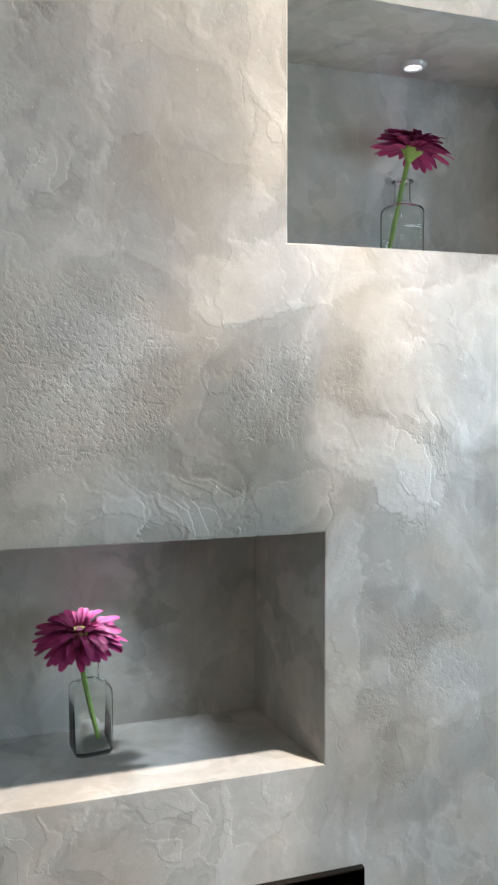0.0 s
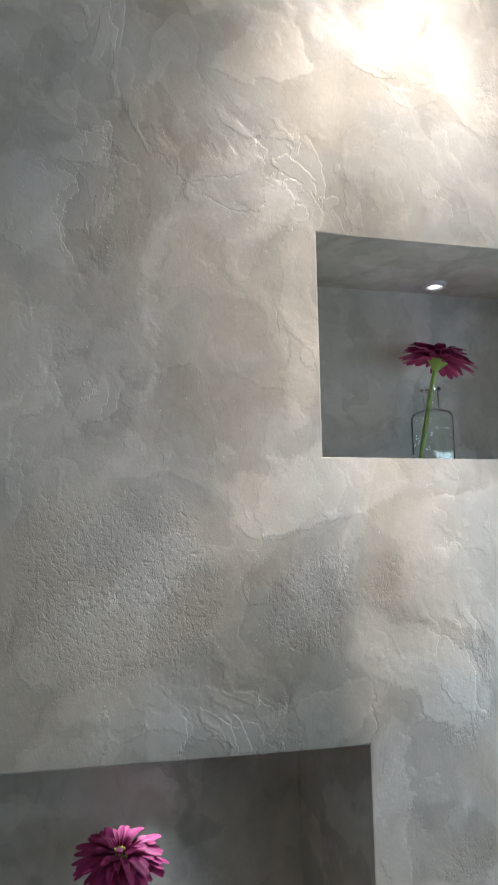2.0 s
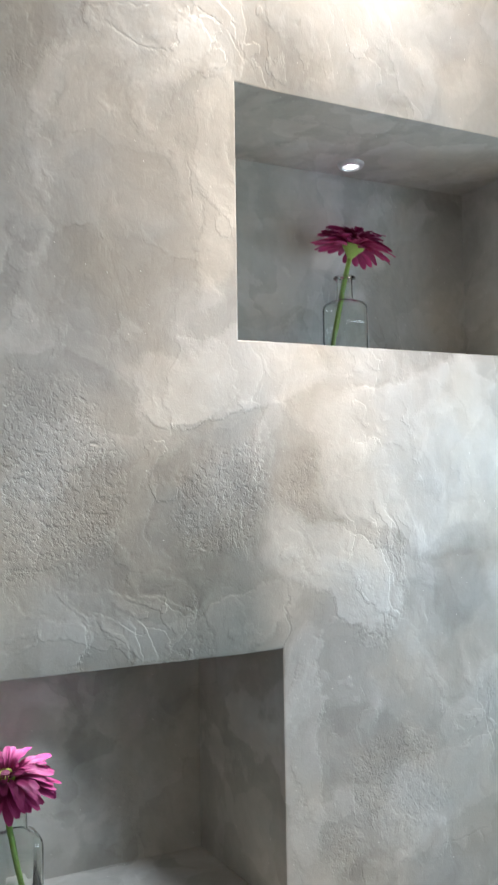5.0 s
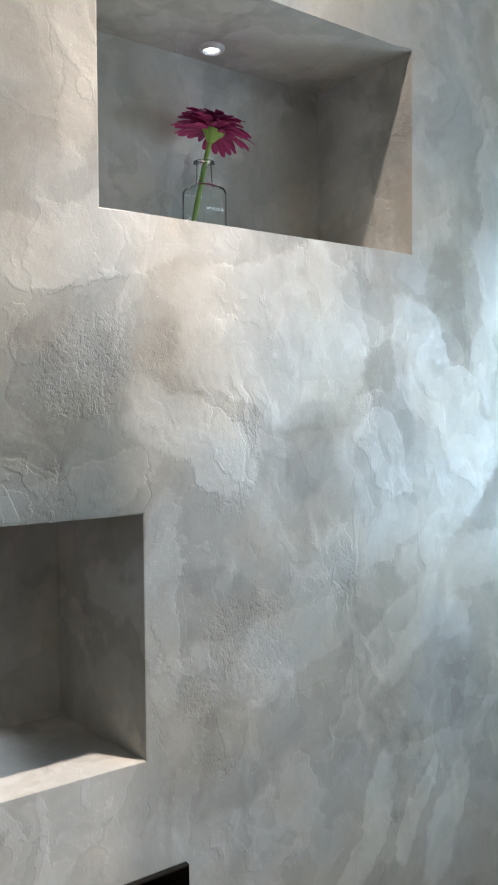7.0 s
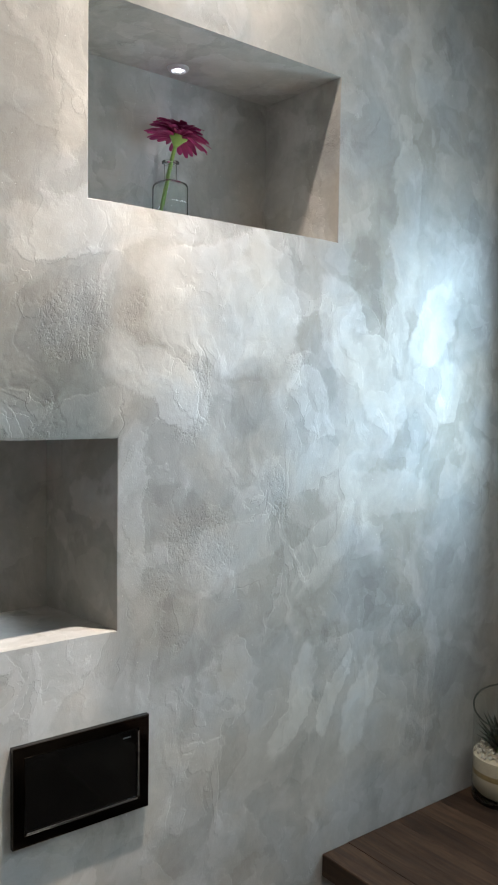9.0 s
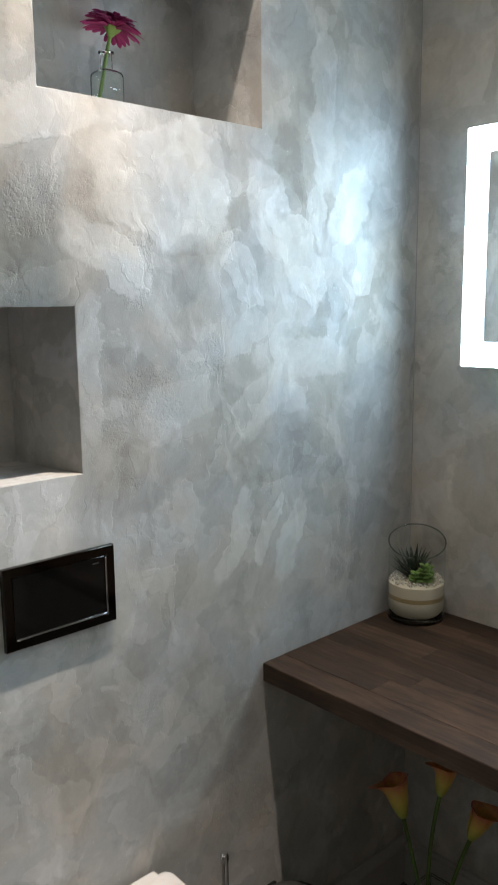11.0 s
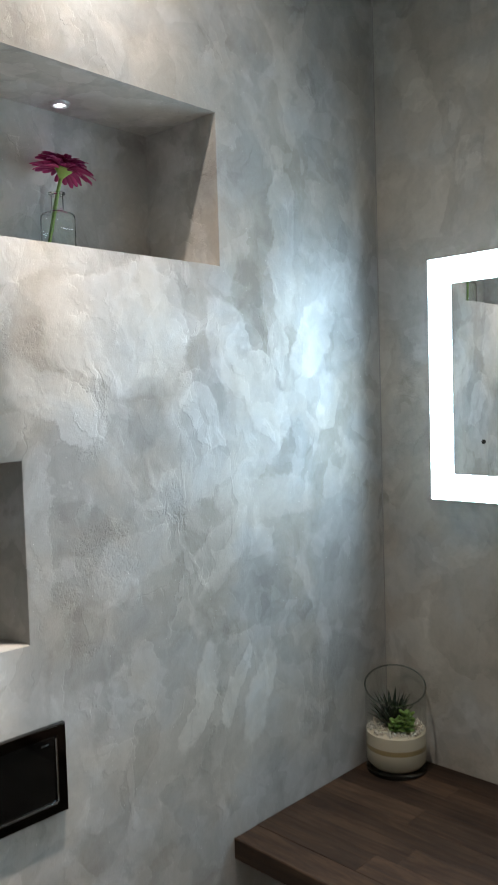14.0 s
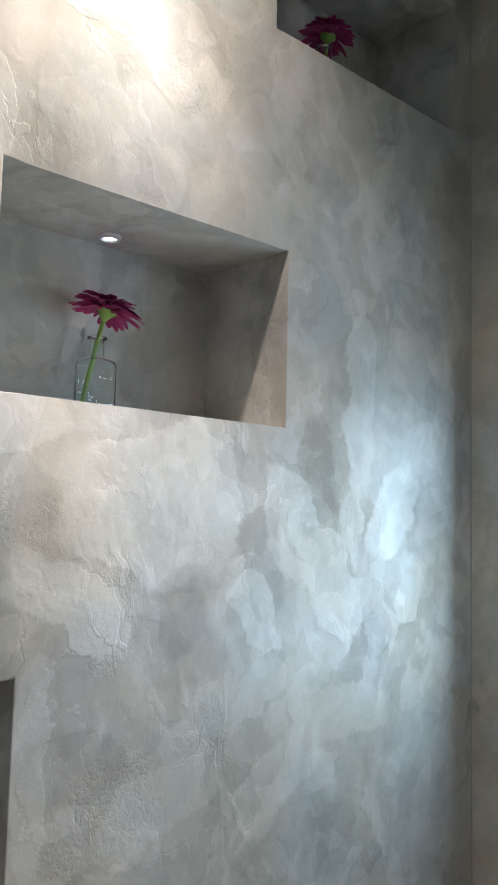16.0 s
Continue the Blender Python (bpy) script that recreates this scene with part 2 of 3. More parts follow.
def petal_material():
    m = Net("gerbera petal")
    p = m.coords()
    uv = m.mapping(p, (1, 1, 1))
    x = m.tree.nodes.new("ShaderNodeSeparateXYZ")
    m.put(x.inputs[0], uv)
    luck = m.tree.nodes.new("ShaderNodeObjectInfo").outputs["Random"]
    vein = m.noise(m.mapping(p, (25, 900, 25)), 1.0, 2)
    along = m.range(x.outputs[0], 0.010, 0.062)
    colour = m.mix(along, (0.24, 0.008, 0.07), (0.50, 0.045, 0.20))
    colour = m.mix(m.math("MULTIPLY", luck, 0.45), colour, (0.29, 0.018, 0.11))
    colour = m.mix(m.math("MULTIPLY", vein, 0.35), colour, (0.60, 0.10, 0.32))
    m.set(Base_Color=colour, Roughness=0.6, Subsurface_Weight=0.12)
    m.bsdf.inputs["Subsurface Radius"].default_value = (0.004, 0.001, 0.002)
    m.bump(vein, 0.35, 0.0006)
    return m.mat


def lily_material():
    m = Net("calla spathe")
    g = m.tree.nodes.new("ShaderNodeSeparateXYZ")
    m.put(g.inputs[0], m.coords("Generated"))
    n = m.noise(m.mapping(m.coords(), (90, 90, 22)), 1.0, 4)
    f = m.math("ADD", g.outputs[2], m.math("MULTIPLY", m.math("SUBTRACT", n, 0.5), 0.35))
    m.set(Base_Color=m.ramp(f, (0.05, (0.40, 0.42, 0.07)), (0.45, (0.70, 0.52, 0.11)), (0.74, (0.66, 0.30, 0.10)), (0.96, (0.46, 0.10, 0.06))),
          Roughness=0.5, Subsurface_Weight=0.1)
    m.bump(n, 0.3, 0.001)
    return m.mat


def leaf_material(name, a, b, striped=False):
    m = Net(name)
    p = m.coords()
    n = m.noise(p, 90, 3)
    colour = m.mix(n, a, b)
    if striped:
        z = m.tree.nodes.new("ShaderNodeSeparateXYZ")
        m.put(z.inputs[0], p)
        stripe = m.range(m.math("SINE", m.math("MULTIPLY", z.outputs[0], 1500.0)), 0.75, 0.95)
        colour = m.mix(m.math("MULTIPLY", stripe, 0.18), colour, (0.42, 0.48, 0.40))
    m.set(Base_Color=colour, Roughness=0.45)
    m.bump(n, 0.3, 0.0008)
    return m.mat


PATCHES = [  # polished passes: middle, half width and height, turn, strength
    (0.633, 1.770, 0.128, 0.098, 10, 1.0), (0.870, 1.750, 0.050, 0.080, 20, 0.8), (0.500, 1.625, 0.085, 0.048, -35, 0.9),
    (0.800, 1.610, 0.035, 0.070, 35, 0.9), (1.130, 1.760, 0.040, 0.085, -30, 1.0), (1.039, 1.955, 0.032, 0.155, 0, 0.7),
    (0.861, 1.380, 0.110, 0.050, 25, 0.7), (1.007, 1.446, 0.097, 0.032, 0, 0.5), (0.782, 1.094, 0.025, 0.085, -25, 1.0),
    (0.943, 1.053, 0.032, 0.080, -20, 1.0), (0.975, 1.640, 0.050, 0.090, 35, 0.9), (0.374, 1.850, 0.105, 0.034, 5, 0.8),
    (1.170, 1.630, 0.035, 0.060, -20, 0.8), (0.648, 1.370, 0.096, 0.040, 20, 0.5), (0.862, 1.085, 0.022, 0.070, -30, 1.0),
]
EDGES = [  # pale passes along the niches
    (0.462, 1.440, 0.020, 0.110, 3, 0.7), (0.330, 1.585, 0.110, 0.024, 8, 0.5), (0.362, 2.060, 0.020, 0.120, 0, 0.4), (0.200, 1.600, 0.110, 0.030, -6, 0.5),
]
PITTED = [(0.150, 1.730, 0.100, 0.100, 20), (0.366, 1.725, 0.055, 0.050, 0), (0.582, 1.391, 0.066, 0.053, 0), (0.545, 1.610, 0.040, 0.070, 0), (0.690, 2.400, 0.080, 0.055, 30)]
DULL = [(0.675, 1.635, 0.045, 0.062, 0), (0.815, 1.685, 0.040, 0.085, 10), (0.520, 1.435, 0.055, 0.050, 0), (0.270, 1.680, 0.085, 0.080, 30),
        (0.205, 1.830, 0.060, 0.028, -10), (0.940, 1.790, 0.035, 0.110, 10), (0.560, 1.250, 0.090, 0.060, 20), (0.900, 1.250, 0.120, 0.070, 0), (0.700, 0.640, 0.130, 0.080, 15)]
MAT = {
    "plaster": plaster("waxed lime plaster", (0.995, 0.99, 0.98), PATCHES + EDGES, PITTED, DULL),
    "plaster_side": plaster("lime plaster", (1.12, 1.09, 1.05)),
    "ceiling": plain("ceiling paint", (0.80, 0.79, 0.77), 0.85, vary=0.03, scale=8, relief=0.0006),
    "floor": plain("dark floor tile", (0.065, 0.060, 0.054), 0.5, vary=0.3, scale=6, relief=0.0004),
    "skirting": plain("grey skirting paint", (0.42, 0.40, 0.37), 0.55, vary=0.06, scale=12, relief=0.0004),
    "chrome": plain("chrome", (0.75, 0.76, 0.78), 0.12, 1.0, 0.04, 40),
    "satin": plain("satin metal", (0.62, 0.62, 0.63), 0.42, 0.5, 0.04, 40),
    "dark_chrome": plain("dark chrome", (0.055, 0.048, 0.042), 0.10, 1.0, 0.10, 14),
    "black_glass": plain("black glass", (0.006, 0.0055, 0.005), 0.06, 0.0, 0.2, 20),
    "white_ceramic": plain("glazed ceramic", (0.82, 0.79, 0.74), 0.12, 0.0, 0.02, 10),
    "white_plastic": plain("white seat plastic", (0.64, 0.60, 0.56), 0.22, 0.0, 0.02, 10),
    "cream": plain("cream ceramic", (0.66, 0.58, 0.46), 0.3, 0.0, 0.05, 20),
    "black_plastic": plain("black lacquer", (0.012, 0.012, 0.011), 0.22, 0.0, 0.2, 20),
    "lid_grey": plain("grey lacquered steel", (0.055, 0.053, 0.050), 0.22, 0.0, 0.02, 12),
    "bag": plain("bin liner film", (0.62, 0.62, 0.60), 0.4, 0.0, 0.15, 60, 0.002),
    "yellow": plain("yellow sticker", (0.68, 0.55, 0.04), 0.5),
    "sticker_white": plain("white sticker", (0.75, 0.74, 0.66), 0.5),
    "mirror": plain("silvered mirror", (0.86, 0.88, 0.88), 0.015, 1.0, 0.005, 3),
    "led": glowing("mirror light band", (0.59, 0.825, 1.0), LED),
    "lens": glowing("spot lens", (0.92, 0.95, 1.0), 0.9),
    "chip": glowing("spot chip", (0.92, 0.95, 1.0), 9.0),
    "warm_lens": glowing("downlight lens", (1.0, 0.88, 0.72), 12.0),
    "grey_metal": plain("grey mirror casing", (0.35, 0.36, 0.37), 0.4, 0.6, 0.05, 30),
    "wood": wood("dark oiled oak"),
    "glass": thin_glass("clear glass"),
    "green_glass": glass("pale green bottle glass", (0.965, 0.99, 0.97)),
    # clear glass too; the grey tint paints in the dark look of its edge
    "rim_glass": glass("clear glass edge, shading in tint", (0.42, 0.50, 0.49)),
    "petal": petal_material(),
    "disc": plain("flower heart", (0.30, 0.36, 0.05), 0.7, vary=0.5, scale=300, relief=0.002),
    "disc_dark": plain("flower heart rim", (0.18, 0.02, 0.07), 0.7, vary=0.4, scale=300, relief=0.002),
    "stem": leaf_material("green stem", (0.16, 0.30, 0.05), (0.27, 0.43, 0.10)),
    "dark_stem": leaf_material("dark stem", (0.06, 0.12, 0.02), (0.12, 0.20, 0.04)),
    "lily": lily_material(),
    "spadix": plain("spadix", (0.62, 0.40, 0.03), 0.7, relief=0.001, scale=200),
    "haworthia": leaf_material("zebra leaf", (0.006, 0.016, 0.009), (0.016, 0.034, 0.017), True),
    "jade": leaf_material("jade leaf", (0.09, 0.19, 0.035), (0.20, 0.33, 0.07)),
    "sand": plain("cream sand", (0.62, 0.55, 0.42), 0.9, vary=0.10, scale=160, relief=0.001),
    "tan_sand": plain("tan sand", (0.34, 0.25, 0.12), 0.9, vary=0.15, scale=160, relief=0.001),
    "pebble": plain("white pebbles", (0.66, 0.62, 0.55), 0.7, vary=0.2, scale=60, relief=0.001),
    "text_bar": plain("grey print", (0.10, 0.10, 0.095), 0.4),
    "caulk": plain("sealant", (0.38, 0.365, 0.34), 0.5, vary=0.1, scale=40),
}


# ---- mesh helpers ----
def mesh_object(name, bm, material, parent=None, label="", smooth=None):
    bmesh.ops.recalc_face_normals(bm, faces=bm.faces)
    if bm.calc_volume(signed=True) < 0 and all(e.is_manifold for e in bm.edges):
        bmesh.ops.reverse_faces(bm, faces=bm.faces)
    me = bpy.data.meshes.new(name)
    bm.to_mesh(me)
    bm.free()
    for mat in material if isinstance(material, (list, tuple)) else [material]:
        me.materials.append(MAT[mat])
    if smooth is not None:
        me.shade_smooth()
        me.set_sharp_from_angle(angle=radians(smooth))
    ob = new(name, me)
    ob.parent = parent
    if label:
        ob["label"] = label
    return ob


def part(name, bm, material, parent, label="", smooth=None):
    ob = mesh_object(name, bm, material, parent, label, smooth)
    if material in ("glass", "green_glass"):
        ob.visible_shadow = False
    return ob


def thing(name, place, label, category, group=""):
    return tagged(at(new(name), place), label, category, group)


def at(ob, place, turn=(0, 0, 0)):
    ob.matrix_basis = pose(*place, *turn)
    return ob


def block(a, b, bevel=0.0, segments=2):
    bm = bmesh.new()
    bmesh.ops.create_cube(bm, size=1)
    for v in bm.verts:
        v.co = Vector([(a[i] + b[i]) / 2 + v.co[i] * (b[i] - a[i]) for i in range(3)])
    if bevel:
        bmesh.ops.bevel(bm, geom=bm.edges[:], offset=bevel, segments=segments, affect="EDGES", profile=0.5)
    return bm


def loft(rings, close_start=True, close_end=True):
    """Skin over rings of equally many points."""
    bm = bmesh.new()
    made = [[bm.verts.new(p) for p in ring] for ring in rings]
    for a, b in zip(made, made[1:]):
        for i in range(len(a)):
            j = (i + 1) % len(a)
            bm.faces.new((a[i], a[j], b[j], b[i]))
    if close_start:
        bm.faces.new(made[0])
    if close_end:
        bm.faces.new(made[-1])
    return bm


def lathe(profile, segments=32, close_start=True, close_end=True):
    return loft([[(r * math.cos(2 * math.pi * i / segments), r * math.sin(2 * math.pi * i / segments), z) for i in range(segments)] for r, z in profile], close_start, close_end)


def squircle(half, power, z, segments=40):
    ring = []
    for i in range(segments):
        a = 2 * math.pi * (i + 0.5) / segments
        c, s = math.cos(a), math.sin(a)
        r = half / (abs(c) ** power + abs(s) ** power) ** (1 / power)
        ring.append((r * c, r * s, z))
    return ring


def tube(points, radius, segments=10, end_radius=None):
    pts = [Vector(p) for p in points]
    rings = []
    side = Vector((1, 0, 0))
    for i, p in enumerate(pts):
        d = (pts[min(i + 1, len(pts) - 1)] - pts[max(i - 1, 0)]).normalized()
        side = (side - d * side.dot(d)).normalized()
        up = d.cross(side)
        r = radius if end_radius is None else radius + (end_radius - radius) * i / (len(pts) - 1)
        rings.append([p + r * (math.cos(2 * math.pi * k / segments) * side + math.sin(2 * math.pi * k / segments) * up) for k in range(segments)])
    return loft(rings)


def curve_points(a, b, c, n=12):
    a, b, c = Vector(a), Vector(b), Vector(c)
    return [(1 - t) ** 2 * a + 2 * t * (1 - t) * b + t * t * c for t in [i / (n - 1) for i in range(n)]]


# ---- setting ----
NICHES = [  # left, right, bottom, top, taper of the two sides
    (-0.047, 0.430, 1.275, 1.556, 0.024),
    (0.383, 0.860, 1.891, 2.173, 0.010),
    (0.824, 1.314, 2.531, 2.790, 0.010),
]
DEPTH = 0.192


def niche_wall():
    """Thick wall whose niches are sunk into it, with softly worn edges."""
    xs = sorted({WEST - 0.2, CX, *[v for n in NICHES for v in n[:2]]})
    zs = sorted({0.0, CEIL, *[v for n in NICHES for v in n[2:4]]})
    bm = bmesh.new()
    grid = {(x, z): bm.verts.new((x, 0, z)) for x in xs for z in zs}

    def hole(x, z):
        return any(l < x < r and b < z < t for l, r, b, t, _ in NICHES)

    for x0, x1 in zip(xs, xs[1:]):
        for z0, z1 in zip(zs, zs[1:]):
            if not hole((x0 + x1) / 2, (z0 + z1) / 2):
                bm.faces.new([grid[c] for c in ((x0, z0), (x1, z0), (x1, z1), (x0, z1))])
    rims = []
    for l, r, b, t, taper in NICHES:
        ring = [grid[(x, b)] for x in xs if l <= x <= r] + [grid[(r, z)] for z in zs if b < z <= t]
        ring += [grid[(x, t)] for x in reversed(xs) if l <= x < r] + [grid[(l, z)] for z in reversed(zs) if b < z < t]
        back = []
        for v in ring:
            x = l + taper if abs(v.co.x - l) < 1e-6 else r - taper if abs(v.co.x - r) < 1e-6 else v.co.x
            back.append(bm.verts.new((x, DEPTH, v.co.z)))
        for i in range(len(ring)):
            j = (i + 1) % len(ring)
            bm.faces.new((ring[i], ring[j], back[j], back[i]))
            rims.append(bm.edges.get((ring[i], ring[j])))
        bm.faces.new(back)
    bmesh.ops.bevel(bm, geom=rims, offset=0.0028, segments=2, affect="EDGES", profile=0.5)
    # the far side and the edges of the wall
    x0, x1, z0, z1, y = WEST - 0.2, CX, 0.0, CEIL, 0.34
    border = [(x0, z0), (x1, z0), (x1, z1), (x0, z1)]
    far = [bm.verts.new((x, y, z)) for x, z in border]
    bm.faces.new(far)
    outer = []
    for (xa, za), (xb, zb) in zip(border, border[1:] + border[:1]):
        line = [v for (x, z), v in grid.items() if v.is_valid and min(xa, xb) <= x <= max(xa, xb) and min(za, zb) <= z <= max(za, zb)]
        line.sort(key=lambda v: (v.co.x - xa) * (xb - xa) + (v.co.z - za) * (zb - za))
        i = border.index((xa, za))
        bm.faces.new([*line, far[(i + 1) % 4], far[i]])
    return tagged(mesh_object("wall_north", bm, "plaster", smooth=25), "grey polished lime plaster wall with three sunken niches", "wall", kind="structure")


niche_wall()
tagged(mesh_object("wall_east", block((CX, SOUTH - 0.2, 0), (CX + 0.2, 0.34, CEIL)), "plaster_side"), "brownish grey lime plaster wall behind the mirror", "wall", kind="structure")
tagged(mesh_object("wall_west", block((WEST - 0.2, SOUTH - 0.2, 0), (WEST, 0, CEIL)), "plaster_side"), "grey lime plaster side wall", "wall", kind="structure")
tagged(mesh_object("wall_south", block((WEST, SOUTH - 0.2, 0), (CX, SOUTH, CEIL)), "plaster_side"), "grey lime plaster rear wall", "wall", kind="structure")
tagged(mesh_object("ceiling", block((WEST - 0.2, SOUTH - 0.2, CEIL), (CX + 0.2, 0.34, CEIL + 0.15)), "ceiling"), "white painted flat ceiling", "ceiling", kind="structure")
tagged(mesh_object("floor", block((WEST - 0.2, SOUTH - 0.2, -0.12), (CX + 0.2, 0.34, 0)), "floor"), "dark brown tiled floor in shade", "floor", kind="structure")


def skirting(a, b, thick, along_x):
    """Board with a stepped, rounded top."""
    profile = [(0, 0), (thick, 0), (thick, 0.108), (thick * 0.8, 0.116), (thick * 0.45, 0.120), (thick * 0.3, 0.128), (0, 0.130)]
    if along_x:
        rings = [[(x, -d - 0.0005, z) for d, z in profile] for x in (a, b)]
    else:
        rings = [[(CX - d - 0.0005, y, z) for d, z in profile] for y in (a, b)]
    return tagged(mesh_object("baseboard", loft(rings), "skirting"), "grey painted baseboard along the wall", "baseboard", kind="structure")


skirting(0.62, CX - 0.001, 0.016, True)
skirting(SOUTH, -0.018, 0.016, False)
tagged(mesh_object("trim", tube([(CX - 0.0008, -0.0008, z) for z in (0.80, 1.4, 2.0, 2.5, CEIL)], 0.0016, 8), "caulk"), "thin pale sealant line in the wall corner", "trim", kind="structure")


def ceiling_spot(x, y):
    lamp = thing("ceiling_downlight", (x, y, CEIL), "round recessed warm white ceiling downlight", "lamp", "ceiling downlights")
    part("trim_ring", lathe([(0.030, 0), (0.030, -0.006), (0.040, -0.007), (0.044, -0.003), (0.044, 0)], 32, False, False), "chrome", lamp, "chrome ring", 40)
    part("lens", lathe([(0.0299, -0.0005), (0.0299, -0.002), (0.015, -0.003)], 24), "warm_lens", lamp, "glowing warm lens")


for x, y in SPOTS:
    ceiling_spot(x, y)

# ---- niche lamps ----
LAMPS = [(0.195, 0.130, 1.556), (0.622, 0.148, 2.173), (1.069, 0.148, 2.790)]


def niche_lamp(x, y, z, watts):
    lamp = thing("niche_spotlight", (x, y, z), "small round chrome spotlight in the niche ceiling", "lamp", "niche spotlights")
    part("ring", lathe([(0.0115, 0), (0.0115, -0.0035), (0.0125, -0.0055), (0.0165, -0.0045), (0.0185, -0.001), (0.0185, 0)], 32, False, False), "satin", lamp, "satin metal ring", 50)
    part("lens", lathe([(0.0114, -0.0004), (0.0112, -0.003), (0.006, -0.0036)], 24), "lens", lamp, "softly lit clear lens")
    part("light_chip", lathe([(0.0062, -0.0030), (0.0060, -0.0042), (0.003, -0.0046)], 20), "chip", lamp, "glowing cool white centre")
    spot_lamp("niche_beam", (x, y, z - 0.008), (x + 0.0001, y, z - 1), watts, COOL, 62, 0.7, 0.006)


for (x, y, z), watts in zip(LAMPS, (1.6, 0.5, 0.14)):
    niche_lamp(x, y, z, watts)


# ---- lit mirror ----
def lit_mirror():
    y0, y1, z0, z1, face, band = -1.363, -0.163, 1.413, 1.926, CX - 0.050, 0.055
    top = thing("illuminated_mirror", (CX, (y0 + y1) / 2, z0), "frameless mirror with a bright cool white light border", "mirror")
    w, hgt = (y1 - y0) / 2, z1 - z0
    part("casing", block((-0.044, -w + 0.03, 0.03), (0, w - 0.03, hgt - 0.03), 0.002), "grey_metal", top, "grey metal casing")
    part("backing", block((-0.0475, -w, 0), (-0.0442, w, hgt), 0.0006), "grey_metal", top)
    def plate(name, a, b, material, label=""):
        return part(name, block((-0.0505, a[0], a[1]), (-0.0476, b[0], b[1]), 0.0004), material, top, label)
    plate("light_band", (-w, 0), (w, band), "led", "glowing lower border")
    plate("light_band", (-w, hgt - band), (w, hgt), "led", "glowing upper border")
    plate("light_band", (-w, band + 0.0003), (-w + band, hgt - band - 0.0003), "led", "glowing side border")
    plate("light_band", (w - band, band + 0.0003), (w, hgt - band - 0.0003), "led", "glowing side border")
    plate("mirror_glass", (-w + band + 0.0003, band + 0.0003), (w - band - 0.0003, hgt - band - 0.0003), "mirror", "silvered glass")
    sensor = part("touch_sensor", lathe([(0.0045, 0), (0.0045, 0.0012), (0.003, 0.0016)], 20), "black_plastic", top, "small black touch dot")
    at(sensor, (-0.0505, -0.288 - (y0 + y1) / 2, 1.539 - z0), (0, -90, 0))


lit_mirror()


# ---- shelf ----
def shelf():
    x0, x1, y0, y1, z0, z1 = 0.849, CX, SOUTH + 0.3, -0.001, 0.754, 0.796
    top = thing("wooden_shelf", (x0, y1, z0), "dark oiled oak staved wall shelf", "shelf")
    rng = random.Random(4)
    cols = 8
    wide = (x1 - x0) / cols
    for c in range(cols):
        y = 0.0
        first = True
        while y > y0 - y1 + 0.02:
            length = 9.0 if c == 0 else rng.uniform(0.35, 0.9) * (0.5 if first else 1)
            first = False
            end = max(y - length, y0 - y1)
            if end - (y0 - y1) < 0.12:
                end = y0 - y1
            part("stave", block((c * wide + 0.0001, end + 0.0001, 0), ((c + 1) * wide - 0.0001, y - 0.0001, z1 - z0), 0.0016 if c == 0 else 0.0003, 1), "wood", top)
            y = end


shelf()


# ---- flush plate ----
def flush_plate():
    x0, x1, z0, z1, d = 0.270, 0.481, 1.001, 1.142, 0.009
    top = thing("flush_plate", (x0, 0, z0), "black glass toilet flush plate in a dark chrome frame", "flush plate")
    w, hgt, rim = x1 - x0, z1 - z0, 0.017

    def mitred(name, a, b, c, e, label=""):
        bm = bmesh.new()
        front = [bm.verts.new((p[0], -d, p[1])) for p in (a, b, c, e)]
        back = [bm.verts.new((p[0], 0.0005, p[1])) for p in (a, b, c, e)]
        bm.faces.new(front)
        bm.faces.new(back)
        for i in range(4):
            bm.faces.new((front[i], front[(i + 1) % 4], back[(i + 1) % 4], back[i]))
        bmesh.ops.bevel(bm, geom=[bm.edges.get((front[0], front[1])), bm.edges.get((front[2], front[3]))], offset=0.0016, segments=2, affect="EDGES", profile=0.5)
        part(name, bm, "dark_chrome", top, label)

    mitred("frame_bar", (0, 0), (w, 0), (w - rim, rim), (rim, rim))
    mitred("frame_bar", (w, 0), (w, hgt), (w - rim, hgt - rim), (w - rim, rim))
    mitred("frame_bar", (w, hgt), (0, hgt), (rim, hgt - rim), (w - rim, hgt - rim))
    mitred("frame_bar", (0, hgt), (0, 0), (rim, rim), (rim, hgt - rim))
    part("button_plate", block((rim + 0.001, -0.0062, rim + 0.001), (w - rim - 0.001, 0, hgt - rim - 0.001), 0.001), "black_glass", top, "black glass button plate")
    part("inner_edge", block((rim + 0.002, -0.0092, rim - 0.001), (w - rim - 0.002, -0.0055, rim + 0.0022), 0.0006), "chrome", top, "bright chrome lip")
    part("inner_edge", block((w - rim - 0.0022, -0.0092, rim + 0.0024), (w - rim + 0.001, -0.0055, hgt - rim - 0.004), 0.0006), "chrome", top, "bright chrome lip")
    part("print_bar", block((w - rim - 0.026, -0.0066, hgt - rim - 0.012), (w - rim - 0.013, -0.0061, hgt - rim - 0.010)), "text_bar", top, "tiny grey printed mark")


flush_plate()


